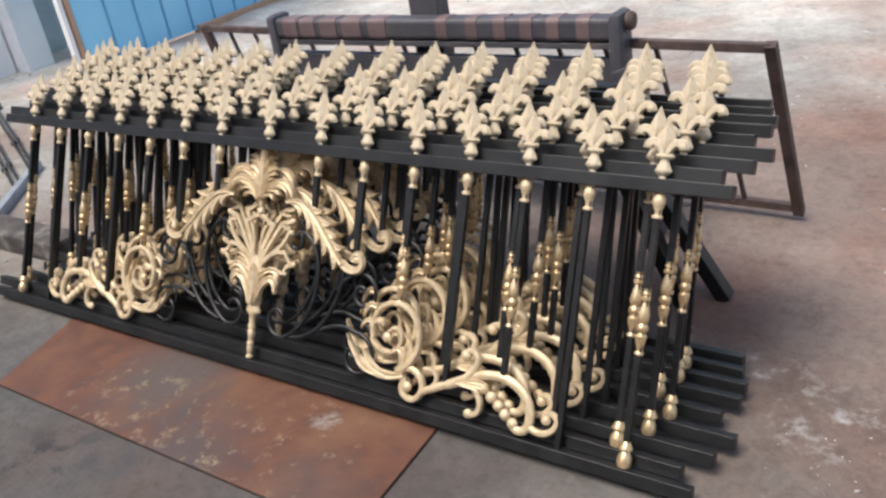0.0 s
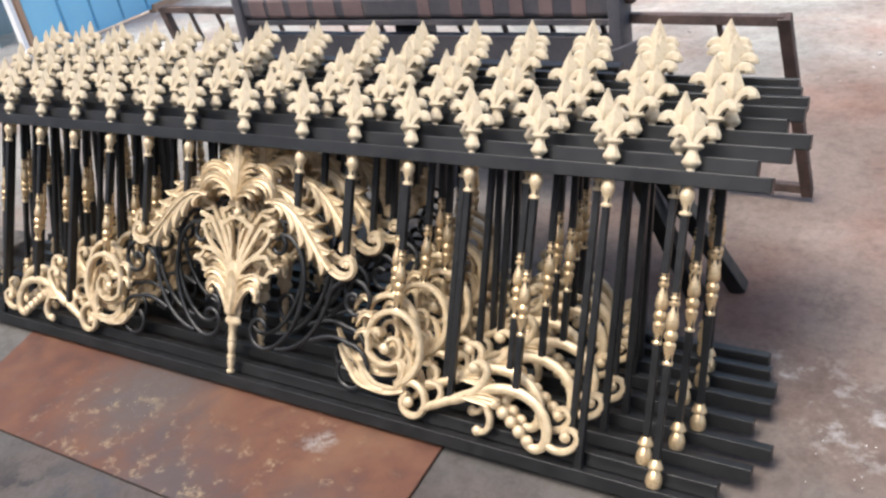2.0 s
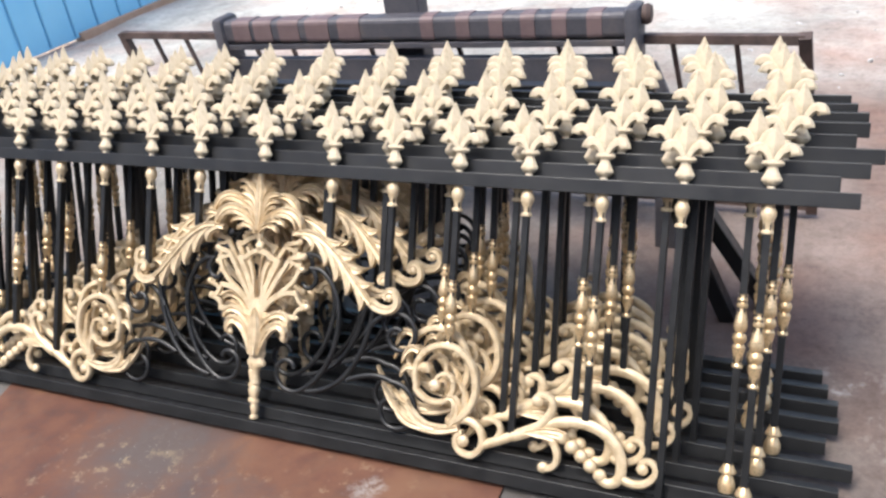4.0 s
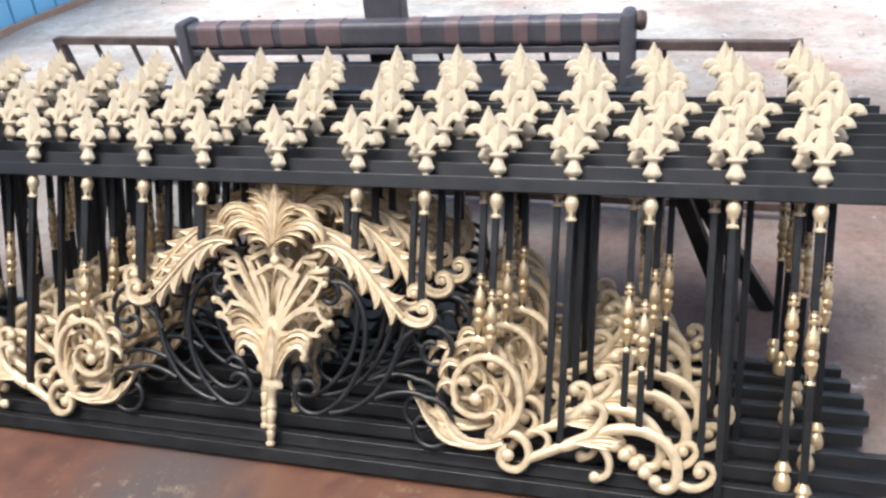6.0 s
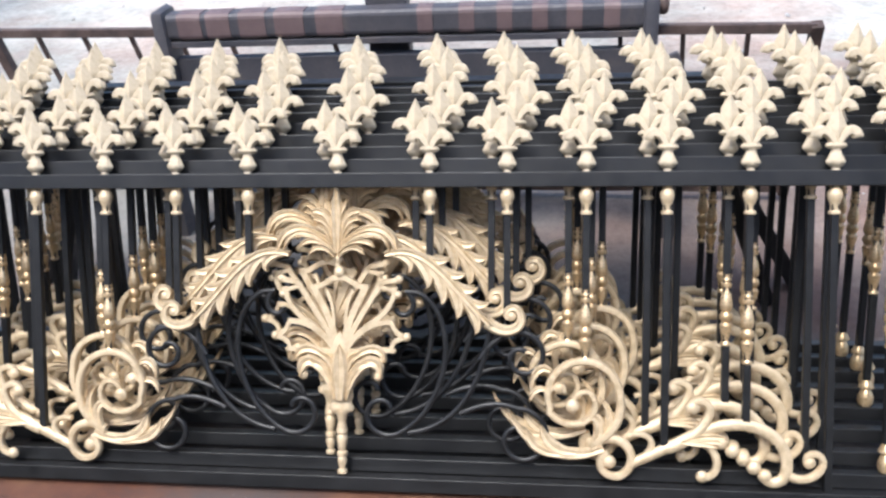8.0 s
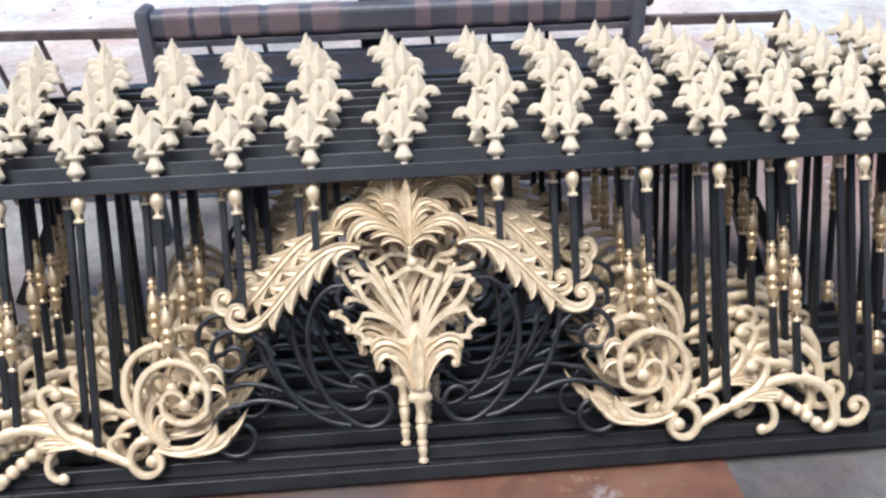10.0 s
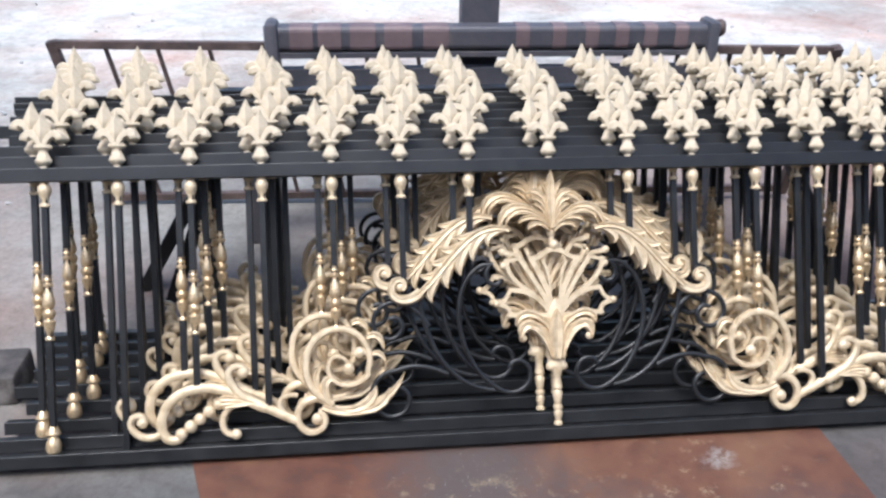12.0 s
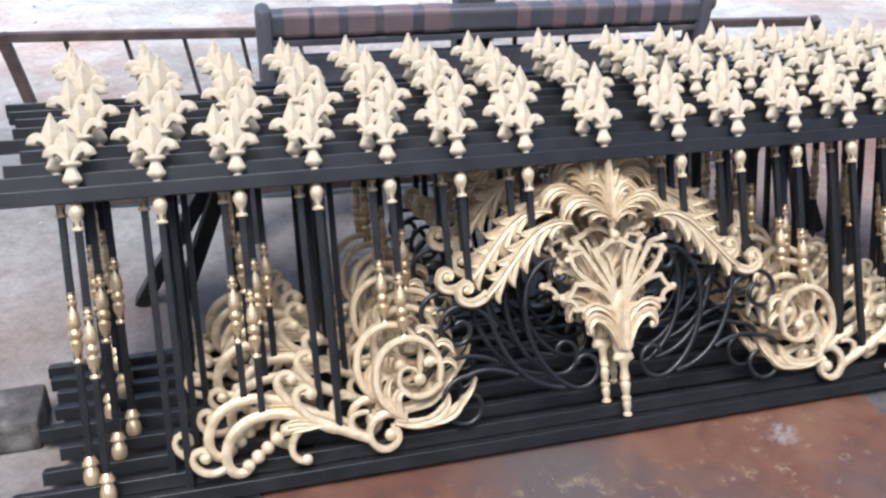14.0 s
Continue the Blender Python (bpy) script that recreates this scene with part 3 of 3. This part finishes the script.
def fence_panel():
    """One wrought-iron panel, standing on its lower rail, seen from its front (-y)."""
    top = thing("fence_panel", "black wrought-iron fence panel with pale gold spearheads, leaning in a stack", "fence panel", "stacked fence panels")
    part("lower_rail", rail(-0.020, 0.017), BLACK, top, smooth=False)
    part("upper_rail", rail(RAIL_LO, RAIL_HI), BLACK, top, smooth=False)
    meshes = {}

    def put(name, build, mat, x, v=0.0, label="", flip=1):
        key = (name, flip)
        if key not in meshes:
            meshes[key] = finish(build(), name, mat)
        ob = part(name, meshes[key], mat, top, label)
        ob.location = (x, 0, v)
        return ob

    feet = {1: 0.590, 2: 0.465, 3: 0.330, 4: 0.122, 5: 0.180, 6: 0.016, 7: 0.016}
    for i in range(-7, 8):
        x = math.copysign(BARS[abs(i) - 1], i) if i else 0.0
        put("spearhead", fleur, PALE, x, RAIL_HI - 0.001, "pale gold fleur-de-lis spearhead")
        if i:
            f = feet[abs(i)]
            key = ("bar", f)
            if key not in meshes:
                meshes[key] = finish(bar(f, RAIL_LO + 0.002), "bar", BLACK, False)
            part("bar", meshes[key], BLACK, top).location = (x, 0, 0)
            put("collar", collar, GOLD, x, RAIL_LO - 0.071, "gold collar")
            if abs(i) in (3, 5, 7):
                put("baluster", baluster, BRASS, x, 0.335, "shiny gold turned baluster")
            if abs(i) == 7:
                put("foot", onion_foot, BRASS, x, 0.017, "shiny gold onion foot")
    drawn = [("crown", crown(), GOLD, "gold acanthus crown"), ("tail", tail(), GOLD, "gold turned tail")]
    for name, build, label in (("leaf_arm", leaf_arm, "gold acanthus leaf"), ("branch", branch, "gold branch with curls and beads")):
        b = build()
        drawn += [(name, mirrored(b), GOLD, label), (name, b, GOLD, label)]
    for kind in ("heart", "outer", "low", "high"):
        b = black_scroll(kind)
        drawn += [("scroll", mirrored(b), BLACK, "black wrought scroll"), ("scroll", b, BLACK, "black wrought scroll")]
    for name, b, mat, label in drawn:
        part(name, b, mat, top, label).location = (0.006, -0.006, DROP) if name == "tail" else (0, 0, DROP)
    hub, ribs = fan()
    holder = part("fan", hub, GOLD, top, "gold openwork fan")
    holder.location = (0.006, -0.006, DROP)
    for name, b in ribs:
        part(name, b, GOLD, holder)
    body, leaves = cup()
    holder = part("cup", body, GOLD, top, "gold acanthus cup")
    holder.location = (0.006, -0.006, DROP)
    for name, b in leaves:
        part(name, b, GOLD, holder)
    ring, pieces = volute()
    for flip in (True, False):
        holder = part("volute", mirrored(ring) if flip else ring, GOLD, top, "gold round scroll with a leaf")
        holder.location.z = DROP
        for name, b in pieces:
            part(name, mirrored(b) if flip else b, GOLD, holder)
    return top


STACK = [(-0.012, 0.0), (-0.055, 0.058), (0.008, 0.140), (0.040, 0.230), (-0.024, 0.320), (0.006, 0.408), (0.004, 0.482), (-0.022, 0.550), (-0.038, 0.616)]
first = fence_panel()
for k, (dx, y) in enumerate(STACK):
    lean = math.degrees(math.asin((0.447 + 0.0565 * k - y) / 0.997))
    m = pose(dx, y, FLOOR + (0.0315 if k == 0 else 0.0445) + 0.021 * math.sin(radians(lean)), -lean, 0, 0)
    if k == 0:
        first.matrix_world = m
    else:
        copy_thing(first, m)


# ---- skids that the stack stands on ----
for x in (-0.95, 0.95):
    skid = box(bmesh.new(), (x - 0.03, 0.03, FLOOR), (x + 0.03, 0.70, FLOOR + 0.0255), 0.002)
    tagged(new("steel_skid", finish(skid, "steel_skid", BLACK, False)), "flat black steel bar lying under the stacked panels", "steel bar", "skids under the stack")


# ---- the machine and the grille behind the stack ----
def sleeve(x0, x1, half, z0, z1, r):
    """A bar along x whose long edges alone are rounded."""
    bm = bmesh.new()
    box(bm, (x0, -half, z0), (x1, half, z1))
    bmesh.ops.bevel(bm, geom=[e for e in bm.edges if abs(e.verts[0].co.x - e.verts[1].co.x) > 1e-4], offset=r, segments=3, affect="EDGES", profile=0.5)
    return bm


def machine():
    top = thing("bending_machine", "long dark metal bending machine with red stripes along its beam", "machine")
    top.location = (0, 1.44, FLOOR)
    part("beam", sleeve(-0.88, 0.88, 0.05, 0.842, 0.935, 0.02), GREASE, top, smooth=False)
    for x, w in ((-0.78, 0.09), (-0.67, 0.09), (-0.54, 0.10), (-0.40, 0.11), (-0.25, 0.10), (0.10, 0.055), (0.25, 0.055), (0.385, 0.055), (0.51, 0.055), (0.63, 0.055), (0.76, 0.055)):
        part("stripe", sleeve(x - w / 2, x + w / 2, 0.0525, 0.8395, 0.9375, 0.021), TAPE, top, "faded red stripe", smooth=False)
    part("lip", box(bmesh.new(), (-0.88, -0.045, 0.812), (0.88, 0.03, 0.836), 0.003), GREASE, top, smooth=False)
    part("apron", box(bmesh.new(), (-0.87, -0.02, 0.60), (0.87, 0.03, 0.765), 0.006), GREASE, top, smooth=False)
    part("lower_beam", box(bmesh.new(), (-0.97, -0.03, 0.36), (0.97, 0.05, 0.46), 0.006), GREASE, top, smooth=False)
    for s in (-1, 1):
        plate = part("end_plate", box(bmesh.new(), (s * 0.895 - 0.028, -0.07, 0.34), (s * 0.895 + 0.028, 0.07, 0.955), 0.024), GREASE, top)
        part("leg", box(bmesh.new(), (s * 1.012 - 0.04, -0.05, 0.0), (s * 1.012 + 0.04, 0.05, 0.42), 0.006), GREASE, top, smooth=False)
    hub = lathe(bmesh.new(), [(0.02, 0), (0.034, 0.004), (0.038, 0.02), (0.030, 0.034), (0.012, 0.038)], 12)
    bmesh.ops.transform(hub, matrix=pose(0.921, 0, 0.915, 0, 90, 0), verts=hub.verts)
    part("hub", hub, RUST, plate)
    lever = box(bmesh.new(), (-0.05, -0.012, -0.09), (0.05, 0.012, 0.09), 0.004)
    bmesh.ops.transform(lever, matrix=pose(0.975, -0.10, 0.675, 0, -22, 0), verts=lever.verts)
    part("lever_plate", lever, GREASE, top, smooth=False)
    part("post", box(bmesh.new(), (-0.135, 0.062, 0.0), (0.02, 0.16, 2.3), 0.008), GREASE, top, smooth=False)
    return top


def grille():
    """A rusty rectangular grille leaning on the back of the machine."""
    top = thing("rusty_grille", "rusty brown steel grille leaning behind the machine", "grille")
    tl, tr = Vector((-1.855, 1.80, 0.762)), Vector((1.462, 1.42, 0.805))
    bl, br = Vector((-1.73, 1.865, 0.020)), Vector((1.530, 1.72, 0.045))
    part("top_bar", beam(bmesh.new(), tl, tr, 0.035, 0.035), RUST, top, smooth=False)
    part("bottom_bar", beam(bmesh.new(), bl, br, 0.035, 0.035), RUST, top, smooth=False)
    for a, b in ((tl, bl), (tr, br)):
        part("post", beam(bmesh.new(), b + (b - a) * 0.04, a + (a - b) * 0.02, 0.042, 0.042, up=(1, 0, 0)), RUST, top, smooth=False)
    for i in range(1, 15):
        f = i / 15
        part("bar", beam(bmesh.new(), bl.lerp(br, f), tl.lerp(tr, f), 0.016, 0.016, 0.0, up=(1, 0, 0)), RUST, top, smooth=False)
    return top


def trestle():
    """The black trestle that the stack leans on."""
    top = thing("trestle", "black steel trestle with splayed legs behind the stacked panels", "trestle")
    for s in (-1, 1):
        part("leg", beam(bmesh.new(), (s * 1.425, 1.04, FLOOR), (s * 0.96, 0.99, 0.76), 0.05, 0.065, up=(0, 1, 0)), BLACK, top, smooth=False)
        part("leg", beam(bmesh.new(), (s * 1.300, 0.95, FLOOR), (s * 0.99, 0.905, 0.76), 0.05, 0.065, up=(0, 1, 0)), BLACK, top, smooth=False)
    part("top_bar", box(bmesh.new(), (-1.05, 0.965, 0.745), (1.05, 1.015, 0.795), 0.004), BLACK, top, smooth=False)
    part("top_bar", box(bmesh.new(), (-1.05, 0.885, 0.745), (1.05, 0.930, 0.795), 0.004), BLACK, top, smooth=False)
    return top


machine()
grille()
trestle()

# ---- the timber and the railing beyond it ----
bm = bmesh.new()
box(bm, (-2.62, 0.31, FLOOR), (-1.66, 0.49, FLOOR + 0.105), 0.012)
bmesh.ops.subdivide_edges(bm, edges=bm.edges, cuts=3, use_grid_fill=True)
for v in bm.verts:
    v.co += 0.006 * noise.noise_vector(v.co * 9)
    v.co.z = max(v.co.z, FLOOR)
tagged(new("timber_block", finish(bm, "timber_block", TIMBER)), "weathered grey timber block lying on the concrete", "timber")

def railing():
    """A railing section that lies flat: a pale end rail, and thin bars in pairs with a bead on each."""
    top = thing("iron_railing", "black iron railing with a pale end rail lying on concrete", "railing")
    lift, along = Vector((0, 0, FLOOR + 0.03)), Vector((-0.907, 0.42, 0)).normalized()
    a, b = Vector((-2.50, 0.46, 0)), Vector((-3.13, 1.20, 0))
    part("end_rail", beam(bmesh.new(), a + lift, b + lift, 0.045, 0.058), STEEL, top, "pale blue-grey end rail", smooth=False)
    part("end_rail", beam(bmesh.new(), a + along * 2.1 + lift, b + along * 2.1 + lift, 0.04, 0.058), BLACK, top, smooth=False)
    for f in (0.10, 0.20, 0.50, 0.60, 0.84, 0.92):
        p = a.lerp(b, f) + lift
        rod = part("bar", beam(bmesh.new(), p + along * 0.02, p + along * 2.08, 0.016, 0.016), BLACK, top, smooth=False)
        bead = lathe(bmesh.new(), [(0.009, -0.03), (0.018, -0.02), (0.022, 0.0), (0.018, 0.02), (0.009, 0.03)], 10)
        turn = along.to_track_quat("Z", "Y").to_matrix().to_4x4()
        turn.translation = p + along * (0.55 + 0.3 * (f > 0.7))
        bmesh.ops.transform(bead, matrix=turn, verts=bead.verts)
        part("bead", bead, BLACK, rod)
    return top


railing()


# ---- walls of the yard ----
def wall_piece(name, label, mat, a, along, length, depth, z0, z1, category="wall"):
    ob = new(name, finish(box(bmesh.new(), (0, 0, z0), (length, depth, z1), 0.004), name, mat, False))
    ob.matrix_world = Matrix.Translation((*a, 0)) @ pose(0, 0, 0, 0, 0, math.degrees(math.atan2(along[1], along[0])))
    return tagged(ob, label, category, kind="structure")


GATE, RUN = Vector((-5.033, 3.06)), Vector((-0.067, 0.998))
blue = wall_piece("wall_blue", "sky-blue ribbed sheet-metal wall", BLUE, GATE, RUN, 11, 0.06, FLOOR + 0.03, 3.3)
for i in range(31):
    part("rib", box(bmesh.new(), (0.345 + 0.345 * i, -0.014, FLOOR + 0.05), (0.363 + 0.345 * i, 0.001, 3.3), 0.004), BLUE_SEAM, blue, smooth=False)
wall_piece("trim_sill", "brown sill along the foot of the blue wall", SILL, GATE + RUN * 1.45 + Vector((0.05, 0)), RUN, 9.5, 0.10, FLOOR - 0.1, 0.055, "sill")
wall_piece("trim_jamb", "brown jamb at the end of the blue wall", SILL, GATE - RUN * 0.055, RUN, 0.05, 0.08, FLOOR - 0.1, 3.3, "jamb")
wall_piece("trim_post", "thin white steel post beside the blue wall", WHITEWASH, GATE - RUN * 0.125, RUN, 0.045, 0.06, FLOOR - 0.1, 3.3, "post")
wall_piece("wall_recess", "pale grey wall in a recess", RUST_GREY, (-6.55, 2.9), (0, 1), 3.5, 0.2, FLOOR - 0.2, 3.3)
wall_piece("trim_pillar", "white pillar at the end of the wall", WHITEWASH, (-6.02, 3.02), (0, 1), 0.30, 0.30, FLOOR - 0.2, 3.3, "pillar")
wall_piece("wall_white", "whitewashed wall with grey stains", WHITEWASH, (-6.22, -3.0), (0, 1), 6.0, 0.25, FLOOR - 0.2, 3.3)
# unseen wall, added to dim the reflections and light low on the stack
wall_piece("wall_back", "unseen dark grey wall behind the camera, cutting low light", DARK_WALL, (-14, -4.9), (1, 0), 28, 0.25, FLOOR - 0.2, 3.4)


# ---- loose stones ----
def stones():
    bm = bmesh.new()
    rng = random.Random(7)
    for i in range(1045):
        x, y = rng.uniform(-6.0, 5.0), rng.uniform(-1.2, 10.5)
        if i >= 1000:
            x, y = rng.gauss(2.02, 0.17), rng.gauss(0.30, 0.14)
        if -1.8 < x < 1.72 and -0.6 < y < 2.2:
            continue
        r = 0.006 + 0.026 * rng.random() ** 4 if i < 1000 else 0.0025 + 0.008 * rng.random() ** 4
        m = pose(x, y, FLOOR + r * 0.2, rng.uniform(0, 40), rng.uniform(0, 40), rng.uniform(0, 360)) @ Matrix.Diagonal((1, rng.uniform(0.5, 0.9), rng.uniform(0.3, 0.6), 1))
        bmesh.ops.create_icosphere(bm, subdivisions=1, radius=r, matrix=m)
    return finish(bm, "pebbles", STONE, False)


tagged(new("pebbles", stones()), "pale stone chips and crumbs scattered over the yard", "pebbles", kind="stuff")
